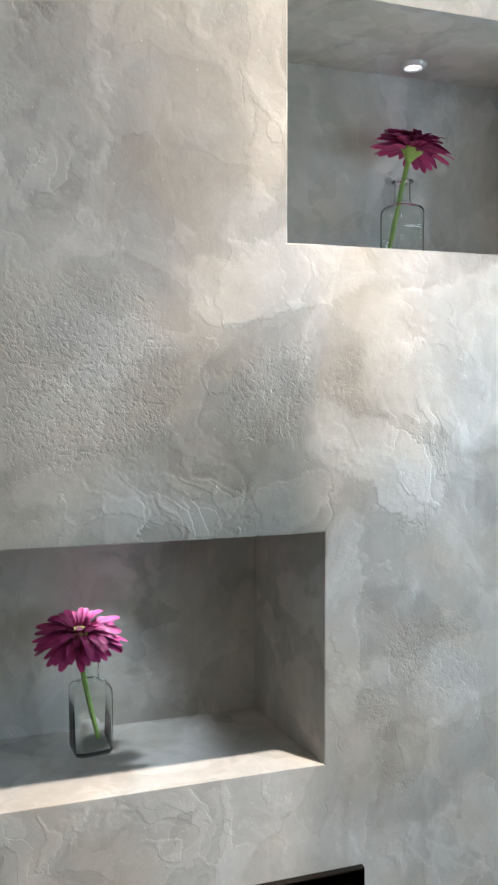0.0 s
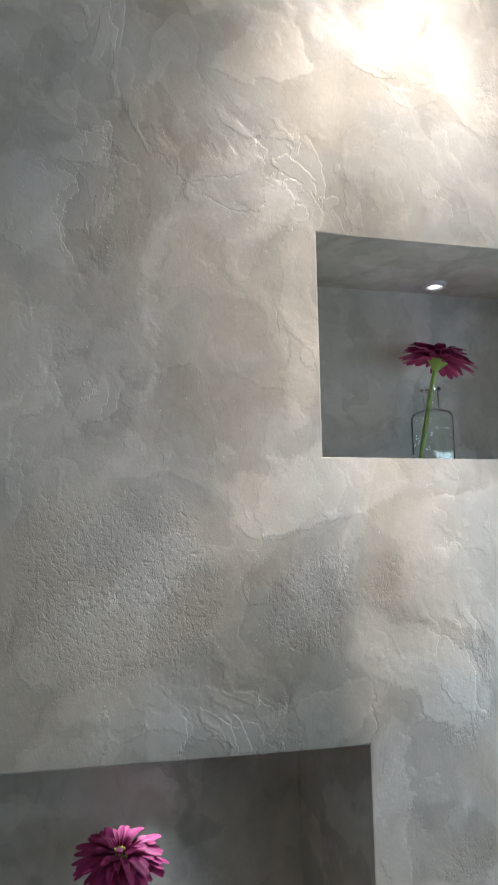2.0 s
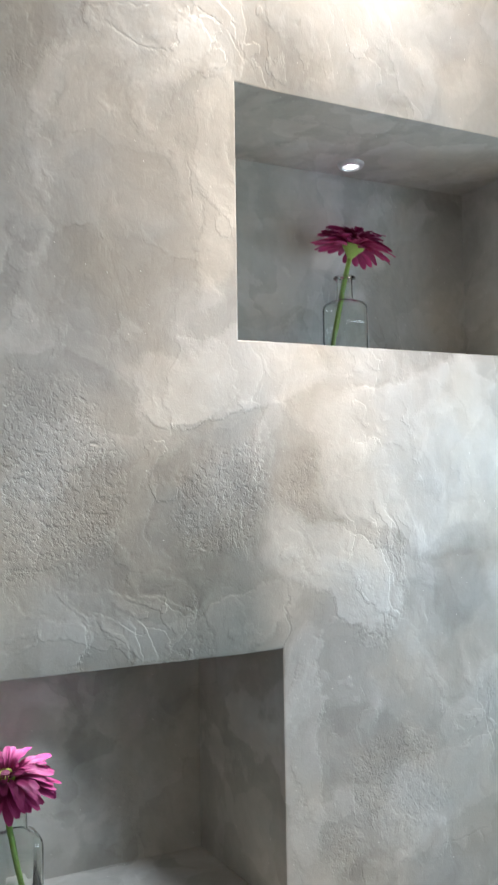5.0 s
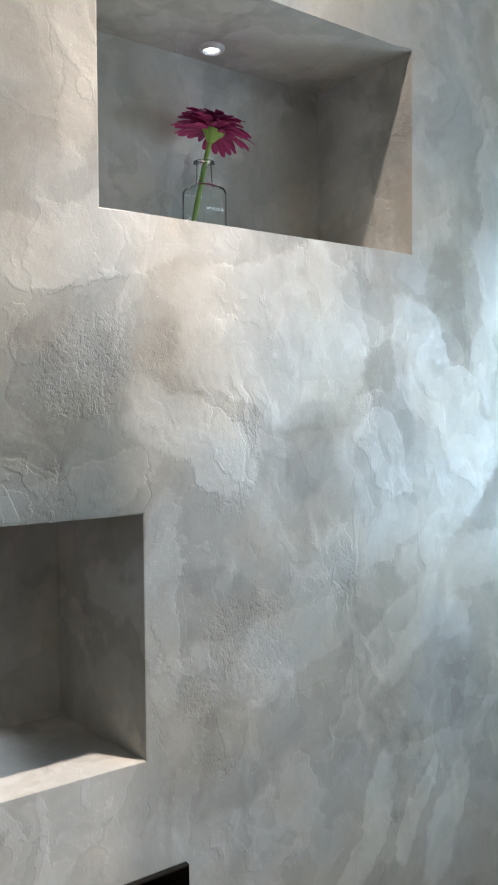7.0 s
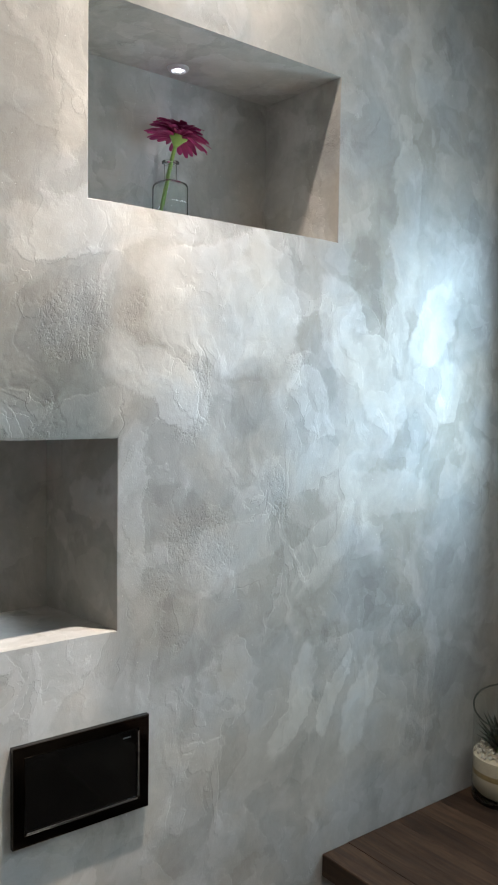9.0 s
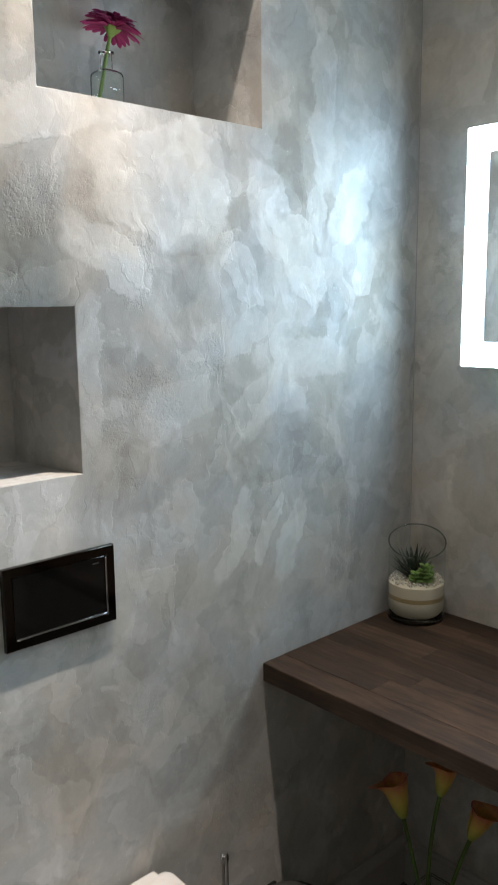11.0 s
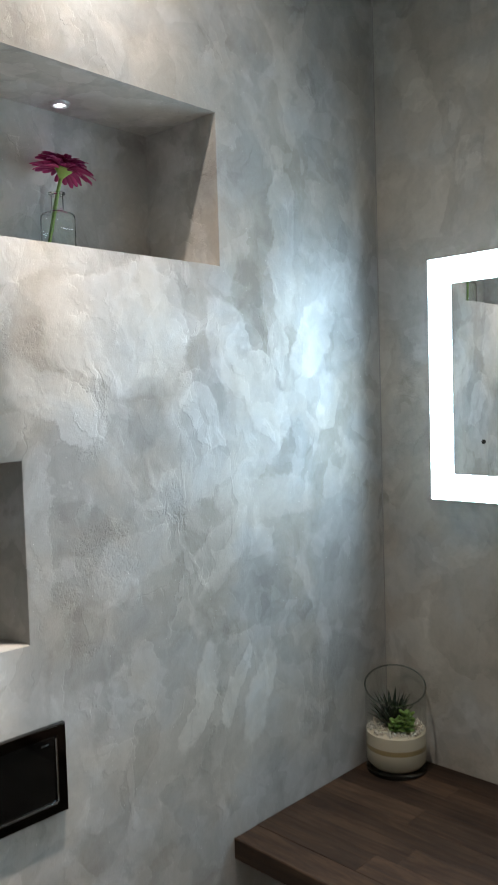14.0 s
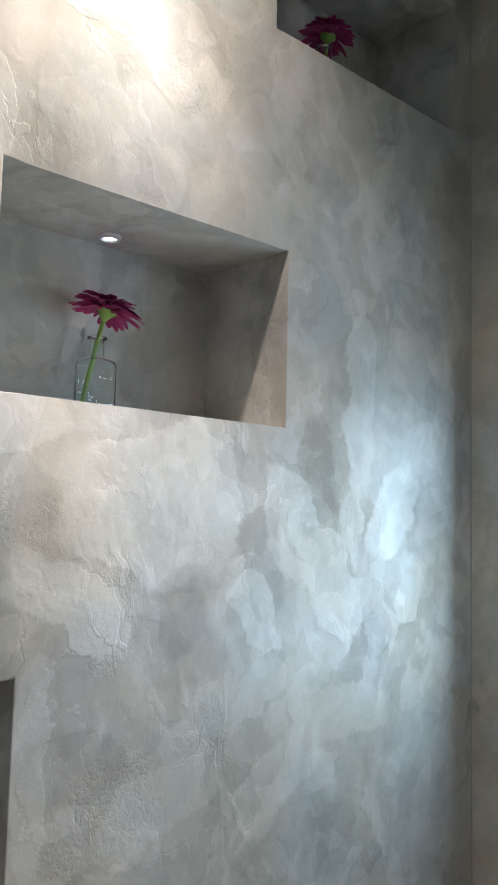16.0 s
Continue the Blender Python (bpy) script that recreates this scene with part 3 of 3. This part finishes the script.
# ---- glass bottles and gerberas ----
def bottle(place, turn):
    prof = [(0.0205, 5, 0.0), (0.0232, 6, 0.002), (0.0240, 7, 0.006), (0.0240, 7, 0.076), (0.0237, 6, 0.0805), (0.0222, 4.5, 0.0845), (0.0180, 3, 0.087),
            (0.0130, 2.2, 0.0890), (0.0112, 2, 0.0925), (0.0108, 2, 0.113), (0.0112, 2, 0.116), (0.0148, 2, 0.1175), (0.0150, 2, 0.1200), (0.0125, 2, 0.121)]
    inner = [(0.0094, 2, 0.1205), (0.0094, 2, 0.112), (0.0097, 2, 0.0930), (0.0118, 2.2, 0.0882), (0.0170, 3, 0.0859), (0.0211, 4.5, 0.0832), (0.0227, 6, 0.0795), (0.0230, 7, 0.075), (0.0230, 7, 0.008), (0.0205, 5, 0.0055)]
    top = thing("glass_bottle", place, "small clear square glass bottle used as bud vase", "bottle", "bud vases")
    top.matrix_basis = pose(*place, 0, 0, turn)
    part("glass_body", loft([squircle(h, p, z) for h, p, z in prof + inner]), "green_glass", top, "thick clear glass", 50)


def petal_mesh(start, length, width, lift, droop, cup):
    """One ray floret: narrow foot, blunt notched tip, folded along its middle."""
    bm = bmesh.new()
    rows = []
    for i in range(10):
        t = i / 9
        w = width * (0.32 + 0.68 * math.sin(math.pi * min(0.5, t * 0.72)) ** 0.9) * math.sqrt(max(0.10, 1 - (max(0, t - 0.62) / 0.40) ** 2.4))
        x = start + t * length
        z = lift * math.sin(t * 1.7) - droop * t ** 2.4
        row = []
        for k in range(5):
            side = abs(k - 2) / 2
            row.append(bm.verts.new((x - (0.0014 if k == 2 and i == 9 else 0), w * (k - 2) / 4, z + cup * side * math.sin(math.pi * min(1, t + 0.15)) - (0.0007 if k == 2 else 0))))
        rows.append(row)
    for a, b in zip(rows, rows[1:]):
        for k in range(4):
            bm.faces.new((a[k], a[k + 1], b[k + 1], b[k]))
    me = bpy.data.meshes.new("petal")
    bm.to_mesh(me)
    bm.free()
    me.materials.append(MAT["petal"])
    me.shade_smooth()
    return me


PETALS = [petal_mesh(0.009, 0.047, 0.0108, 0.005, 0.007, 0.0022), petal_mesh(0.010, 0.042, 0.0104, 0.007, 0.008, 0.0024),
          petal_mesh(0.0105, 0.034, 0.0094, 0.008, 0.006, 0.0024), petal_mesh(0.0105, 0.024, 0.0078, 0.007, 0.003, 0.0020), petal_mesh(0.0095, 0.011, 0.0036, 0.004, 0.0, 0.001)]


def gerbera(foot, head, nod, heading, seed, label):
    """Stem from the foot to the head; the flower faces the way that nod (degrees from straight up) and heading give."""
    rng = random.Random(seed)
    top = thing("gerbera", foot, label, "flower", "gerberas")
    away = Vector(head) - Vector(foot)
    face = Vector((math.sin(radians(nod)) * math.cos(radians(heading)), math.sin(radians(nod)) * math.sin(radians(heading)), math.cos(radians(nod))))
    bend = away - face * 0.05
    part("stem", tube(curve_points((0, 0, 0), bend, away - face * 0.012, 14), 0.0031, 10, 0.0034), "stem", top, "fresh green stem", 60)
    turn = face.to_track_quat("Z", "Y").to_matrix().to_4x4()
    base = Matrix.Translation(away) @ turn
    calyx = part("calyx", lathe([(0.003, -0.017), (0.0055, -0.013), (0.0105, -0.006), (0.0155, -0.001), (0.0165, 0.0015), (0.012, 0.003)], 20), "stem", top, "green calyx", 60)
    calyx.matrix_basis = base
    heart = lathe([(0.0100, 0.004), (0.0108, 0.0100), (0.0088, 0.0125), (0.0045, 0.0112)], 20)
    disc = part("flower_heart", heart, "disc", top, "yellow-green flower heart", 60)
    disc.matrix_basis = base
    core = part("flower_eye", lathe([(0.0044, 0.011), (0.0046, 0.0128), (0.002, 0.0135)], 14), "disc_dark", disc, "dark flower eye", 60)
    for ring, (count, tilt, z) in enumerate(((34, -4, 0.000), (32, 2, 0.0024), (28, 9, 0.0042), (22, 18, 0.0054), (36, 34, 0.0064))):
        for i in range(count):
            ob = new("petal", PETALS[ring])
            ob.parent = top
            a = 360 * (i + 0.5 * (ring % 2) + rng.uniform(-0.3, 0.3)) / count
            s = rng.uniform(0.90, 1.06)
            ob.matrix_basis = base @ pose(0, 0, z + rng.uniform(-0.0004, 0.0004), 0, 0, a) @ pose(0, 0, 0, rng.uniform(-20, 20), -tilt + rng.uniform(-10, 9), 0) @ Matrix.Diagonal((s, s * rng.uniform(0.9, 1.1), s, 1))
    return top


bottle((0.168, 0.125, 1.275), 8)
gerbera((0.178, 0.128, 1.284), (0.154, 0.108, 1.424), 17, -100, 1, "pink gerbera in a glass bottle facing forward")
bottle((0.603, 0.140, 1.891), 4)
gerbera((0.584, 0.146, 1.898), (0.610, 0.128, 2.050), 17, -42, 2, "magenta gerbera in a glass bottle facing upward")
bottle((1.06, 0.12, 2.531), 4)
gerbera((1.055, 0.12, 2.540), (1.062, 0.112, 2.670), 8, -60, 3, "dark pink gerbera in the shaded corner niche")


# ---- toilet ----
def d_outline(half, back, front, corner, n=10):
    """Outline of a seat: square rounded back at y=back, round front at y=front."""
    pts = []
    mid = front + half * 1.15
    for i in range(n + 1):
        a = math.pi * i / n
        pts.append((-half * math.cos(a), mid - (mid - front) * math.sin(a)))
    for cx, a0 in ((half - corner, 0), (-half + corner, 90)):
        for i in range(6):
            a = radians(a0 + 18 * i)
            pts.append((cx + corner * math.cos(a), back - corner + corner * math.sin(a)))
    return pts


def toilet(x):
    top = thing("wall_hung_toilet", (x, 0, 0), "white wall-hung toilet with its lid closed", "toilet")

    def shell(half, back, front, corner, levels):
        rings = []
        for z, grow in levels:
            o = d_outline(half + grow, back + grow * 0.4, front - grow, max(0.01, corner + grow * 0.5))
            rings.append([(px, py, z) for px, py in o])
        return loft(rings)

    part("bowl", shell(0.178, -0.002, -0.53, 0.03, [(0.07, -0.075), (0.09, -0.06), (0.20, -0.035), (0.32, -0.008), (0.395, 0.0), (0.405, -0.004)]), "white_ceramic", top, "glazed white ceramic bowl", 40)
    part("seat", shell(0.184, -0.045, -0.535, 0.02, [(0.408, -0.006), (0.411, 0), (0.422, 0), (0.425, -0.006)]), "white_plastic", top, "white seat ring", 40)
    lid = part("lid", shell(0.186, -0.028, -0.540, 0.022, [(0.428, -0.004), (0.431, 0.0), (0.446, 0.0), (0.452, -0.0025), (0.456, -0.008), (0.4595, -0.03), (0.461, -0.07), (0.4615, -0.12)]), "white_plastic", top, "closed white lid", 50)
    for v in lid.data.vertices:
        rise = min(1.0, max(0.0, (v.co.y + 0.125) / 0.10))
        v.co.z += 0.016 * rise * rise * (3 - 2 * rise)
    part("hinge_cover", block((-0.176, -0.064, 0.4265), (0.160, -0.012, 0.474), 0.011, 4), "white_plastic", lid, "raised hinge cover", 40)


toilet(0.381)


# ---- toilet brush ----
def toilet_brush():
    top = thing("toilet_brush", (0.668, -0.075, 0), "toilet brush with chrome handle in cream ceramic holder", "toilet brush")
    part("holder", lathe([(0.036, 0), (0.043, 0.004), (0.044, 0.265), (0.043, 0.288), (0.036, 0.304), (0.024, 0.310), (0.012, 0.311)], 32), "cream", top, "cream ceramic holder", 40)
    part("handle", lathe([(0.0082, 0.311), (0.0082, 0.452), (0.0090, 0.454), (0.0090, 0.470), (0.007, 0.475)], 20), "chrome", top, "chrome handle", 40)


toilet_brush()


# ---- pedal bin ----
def pedal_bin(x, y):
    top = thing("pedal_bin", (x, y, 0), "small black pedal bin with grey domed lid", "waste bin")
    part("body", lathe([(0.078, 0.0), (0.082, 0.004), (0.083, 0.012), (0.083, 0.236), (0.080, 0.238)], 48), "black_plastic", top, "glossy black body", 40)
    wave = [[], [], []]
    for i in range(64):
        a = 2 * math.pi * i / 64
        dip = 0.004 * math.sin(5 * a) + 0.003 * math.sin(11 * a + 1)
        for ring, r, z in zip(wave, (0.0836, 0.0856, 0.0845), (0.240, 0.236, 0.231 + 0.4 * dip)):
            ring.append((r * math.cos(a), r * math.sin(a), z))
    part("bin_liner", loft(wave, False, False), "bag", top, "white bin liner edge", 60)
    lid = part("lid", lathe([(0.084, 0.2405), (0.0865, 0.243), (0.0865, 0.252), (0.085, 0.260), (0.0805, 0.267), (0.074, 0.2705), (0.055, 0.2725), (0.02, 0.2735)], 48), "lid_grey", top, "grey lid", 40)
    part("hinge", block((-0.03, 0.078, 0.215), (0.03, 0.0895, 0.266), 0.004), "black_plastic", top, "black hinge block")
    part("pedal", block((-0.03, -0.112, 0.006), (0.03, -0.080, 0.014), 0.003), "black_plastic", top)
    # printed flower on the front
    for k, (dz, da, mat) in enumerate(((0.0, 0, "yellow"), (0.016, -7, "sticker_white"), (0.018, 5, "yellow"))):
        bm = bmesh.new()
        ring = []
        for i in range(14):
            t = 2 * math.pi * i / 14
            a = radians(-96 + da * 0.9) + 0.10 * math.cos(t)
            ring.append(bm.verts.new((0.0836 * math.cos(a), 0.0836 * math.sin(a), 0.180 + dz + 0.014 * math.sin(t) * (1.2 if k else 0.9))))
        face = bm.faces.new(ring)
        grown = bmesh.ops.extrude_face_region(bm, geom=[face])
        for v in grown["geom"]:
            if isinstance(v, bmesh.types.BMVert):
                v.co.xy *= 1.008 + 0.004 * k
        part("printed_petal", bm, mat, top, "printed flower")


pedal_bin(0.843, -0.097)


# ---- vase with calla lilies ----
def square_vase(x, y):
    top = thing("square_vase", (x, y, 0), "tall square clear glass vase on the floor", "vase")
    h, inner, tall = 0.033, 0.029, 0.252
    prof = [(h - 0.002, 0), (h, 0.002), (h, tall - 0.001), (h - 0.001, tall), (inner + 0.001, tall), (inner, tall - 0.001), (inner, 0.018), (inner - 0.004, 0.014)]
    part("glass_body", loft([squircle(s, 14, z, 32) for s, z in prof]), "glass", top, "clear glass", 30)
    part("glass_rim", loft([squircle(s, 14, z, 32) for s, z in ((h + 0.0002, tall - 0.004), (h + 0.0002, tall + 0.001), (inner - 0.0002, tall + 0.001), (inner - 0.0002, tall - 0.004), (h + 0.0002, tall - 0.004))], False, False), "green_glass", top, "thick glass rim", 30)
    for ex, ey in ((1, 1), (1, -1), (-1, 1), (-1, -1)):
        part("glass_edge", block((ex * (h - 0.0042) - 0.0035, ey * (h - 0.0042) - 0.0035, 0.003), (ex * (h - 0.0042) + 0.0035, ey * (h - 0.0042) + 0.0035, tall - 0.0045), 0.0015), "green_glass", top)


def calla(foot, bend, base, tip_dir, size, seed):
    top = thing("calla_lily", foot, "yellow and dark orange calla lily in a glass vase", "flower", "calla lilies")
    f = Vector(foot)
    b = Vector(base) - f
    pts = curve_points((0, 0, 0), Vector(bend) - f, b, 16)
    part("stem", tube(pts, 0.0042, 10, 0.0048), "dark_stem", top, "dark green stem", 60)
    d = (pts[-1] - pts[-2]).normalized()
    tip = Vector(tip_dir)
    tip = (tip - d * tip.dot(d)).normalized()
    frame_m = Matrix((tip, d.cross(tip), d)).transposed().to_4x4()
    rows = []
    n, rowsn = 28, 13
    bm = bmesh.new()
    for j in range(rowsn):
        t = j / (rowsn - 1)
        row = []
        for i in range(n):
            a = 2 * math.pi * i / (n - 1) - math.pi
            tipness = max(0.0, math.cos(a * 1.15)) ** 6 if abs(a) < 1.3 else 0.0
            back = (1 + math.cos(a)) / 2
            overlap = 1.0 + 0.12 * (i / (n - 1) - 0.5)
            r = size * (0.06 + 0.24 * t ** 0.75 - 0.05 * t ** 3 + 0.05 * t ** 12 + 0.26 * tipness * t ** 7) * overlap
            z = size * (t * (0.92 - 0.10 * back) - 0.06 * t ** 12 * (1 - tipness) - 0.05 * tipness * t ** 14 + 0.03 * math.sin(3 * a) * t ** 6)
            row.append(bm.verts.new((r * math.cos(a), r * math.sin(a) * 0.86, z)))
        rows.append(row)
    for p, q in zip(rows, rows[1:]):
        for i in range(n - 1):
            bm.faces.new((p[i], p[i + 1], q[i + 1], q[i]))
    spathe = part("spathe", bm, "lily", top, "funnel-shaped yellow to red bloom", 180)
    spathe.matrix_basis = Matrix.Translation(b) @ frame_m
    thick = spathe.modifiers.new("thickness", "SOLIDIFY")
    thick.thickness = 0.0012
    sp = part("spadix", lathe([(0.003, 0.012), (0.0042, 0.03), (0.0042, size * 0.55), (0.0025, size * 0.64)], 12), "spadix", top, "yellow spadix", 60)
    sp.matrix_basis = Matrix.Translation(b) @ frame_m


VX, VY = 1.130, -0.259
square_vase(VX, VY)
calla((VX + 0.004, VY - 0.012, 0.020), (1.125, -0.235, 0.22), (1.112, -0.186, 0.396), (-0.75, 0.67, 0.1), 0.112, 1)
calla((VX + 0.012, VY + 0.010, 0.020), (1.118, -0.235, 0.30), (1.150, -0.257, 0.467), (-0.72, 0.60, 0.1), 0.092, 2)
calla((VX - 0.010, VY + 0.006, 0.020), (1.146, -0.300, 0.305), (1.150, -0.338, 0.402), (0.80, -0.60, 0.1), 0.105, 3)


# ---- planted glass ----
def terrarium(x, y, z):
    top = thing("planted_glass_vase", (x, y, z), "round glass vase with layered sand and succulents", "planter")
    r, inner, tall = 0.0685, 0.0672, 0.192
    def rim(k, n, drop=0.0):
        """Height of the slanting cut rim: low towards the room, high towards the corner."""
        return tall - drop + 0.024 * math.cos(2 * math.pi * k / n - 0.65)

    wall = []
    for radius, z in [(r - 0.004, 0), (r, 0.004), (r, None), (r - 0.0015, 0.0), (inner + 0.0008, 0.0008), (inner, 0.003), (inner, 0.026), (inner - 0.010, 0.014), (inner - 0.03, 0.012)]:
        on_rim = len(wall) in (2, 3, 4, 5)
        wall.append([(radius * math.cos(2 * math.pi * k / 56), radius * math.sin(2 * math.pi * k / 56), rim(k, 56, z or 0.002) if on_rim else z) for k in range(56)])
    part("glass_vase", loft(wall), "glass", top, "clear glass cylinder with a slanting rim", 40)
    s = inner - 0.0002
    part("sand_layer", lathe([(s - 0.030, 0.0135), (s - 0.011, 0.0155), (s - 0.001, 0.027), (s, 0.055)], 48), "sand", top, "cream sand", 60)
    part("sand_layer", lathe([(s, 0.0552), (s, 0.0658)], 48), "tan_sand", top, "tan sand band", 60)
    part("sand_layer", lathe([(s, 0.066), (s, 0.093), (s - 0.01, 0.096)], 48), "sand", top, "cream sand", 60)
    ring = []
    for k in range(48):
        a = 2 * math.pi * k / 48
        ring.append((0.0674 * math.cos(a), 0.0674 * math.sin(a), rim(k, 48) + 0.0005))
    # rim ring darkened by colour to stand in for shading in the glass
    part("glass_rim", tube([*ring, ring[0]], 0.0019, 8), "rim_glass", top, "thick glass rim", 60)
    part("glass_foot", lathe([(r - 0.004, 0.0004), (r - 0.0006, 0.003), (r - 0.0006, 0.009), (r - 0.006, 0.0118), (0.01, 0.0120)], 48), "green_glass", top, "heavy glass foot", 50)
    rng = random.Random(9)
    bm = bmesh.new()
    for i in range(420):
        a, d = rng.uniform(0, 2 * math.pi), s * math.sqrt(rng.random()) * 0.965
        size = rng.uniform(0.0020, 0.0040)
        made = bmesh.ops.create_icosphere(bm, subdivisions=1, radius=size)
        m = pose(d * math.cos(a), d * math.sin(a), 0.0955 + rng.uniform(0, 0.007) + 0.004 * (1 - d / s), rng.uniform(0, 360), rng.uniform(0, 360), 0) @ Matrix.Diagonal((1, rng.uniform(0.6, 1), rng.uniform(0.5, 0.8), 1))
        for v in made["verts"]:
            v.co = m @ (v.co * rng.uniform(0.85, 1.15))
    tagged(part("pebbles", bm, "pebble", top, "white pebbles", 60), kind="stuff")

    # rosette of pointed leaves
    def spike(length, width):
        rings = []
        for j in range(7):
            t = j / 6
            w = width * (1 - t) ** 0.75 * (0.75 + 0.5 * math.sin(math.pi * min(1, t * 1.4)))
            bend = 0.012 * t * t
            rings.append([(bend + 0.42 * w * math.cos(a) - 0.002, w * math.sin(a), t * length) for a in [2 * math.pi * k / 8 for k in range(8)]])
        return loft(rings)
    for ring_no, (count, lean, length) in enumerate(((6, 5, 0.086), (9, 15, 0.084), (11, 27, 0.076), (9, 42, 0.060))):
        for i in range(count):
            leaf = part("spiky_leaf", spike(length * rng.uniform(0.82, 1.08), 0.0105), "haworthia", top, "", 70)
            leaf.matrix_basis = pose(0.004, 0.012, 0.095) @ pose(0, 0, 0, 0, 0, 360 * (i + 0.5 * ring_no) / count + rng.uniform(-12, 12)) @ pose(0.009, 0, 0, 0, lean + rng.uniform(-5, 5), 0)
    # small round-leaved plant in front
    for px, py, levels, big in ((-0.016, -0.034, 5, 0.0185), (0.006, -0.030, 4, 0.0165), (-0.030, -0.018, 3, 0.0150)):
        part("succulent_stem", tube([(px, py, 0.095), (px - 0.002, py - 0.002, 0.110), (px, py, 0.100 + 0.0085 * levels)], 0.0024, 8), "dark_stem", top)
        for level in range(levels):
            for i in range(4):
                a = 90 * i + 45 * level + rng.uniform(-14, 14)
                size = (big - 0.0016 * level) * rng.uniform(0.85, 1.1)
                bm = bmesh.new()
                bmesh.ops.create_uvsphere(bm, u_segments=10, v_segments=6, radius=1)
                for v in bm.verts:
                    v.co = Vector((v.co.x * size * 0.62 + size * 0.62, v.co.y * size * 0.50 * (1 + 0.25 * v.co.x), v.co.z * 0.0026))
                leaf = part("round_leaf", bm, "jade", top, "", 80)
                leaf.matrix_basis = pose(px, py, 0.104 + 0.0082 * level, 0, 0, a) @ pose(0.001, 0, 0, 0, -12 - 7 * level + rng.uniform(-8, 8), 0)


terrarium(1.296, -0.076, 0.796)
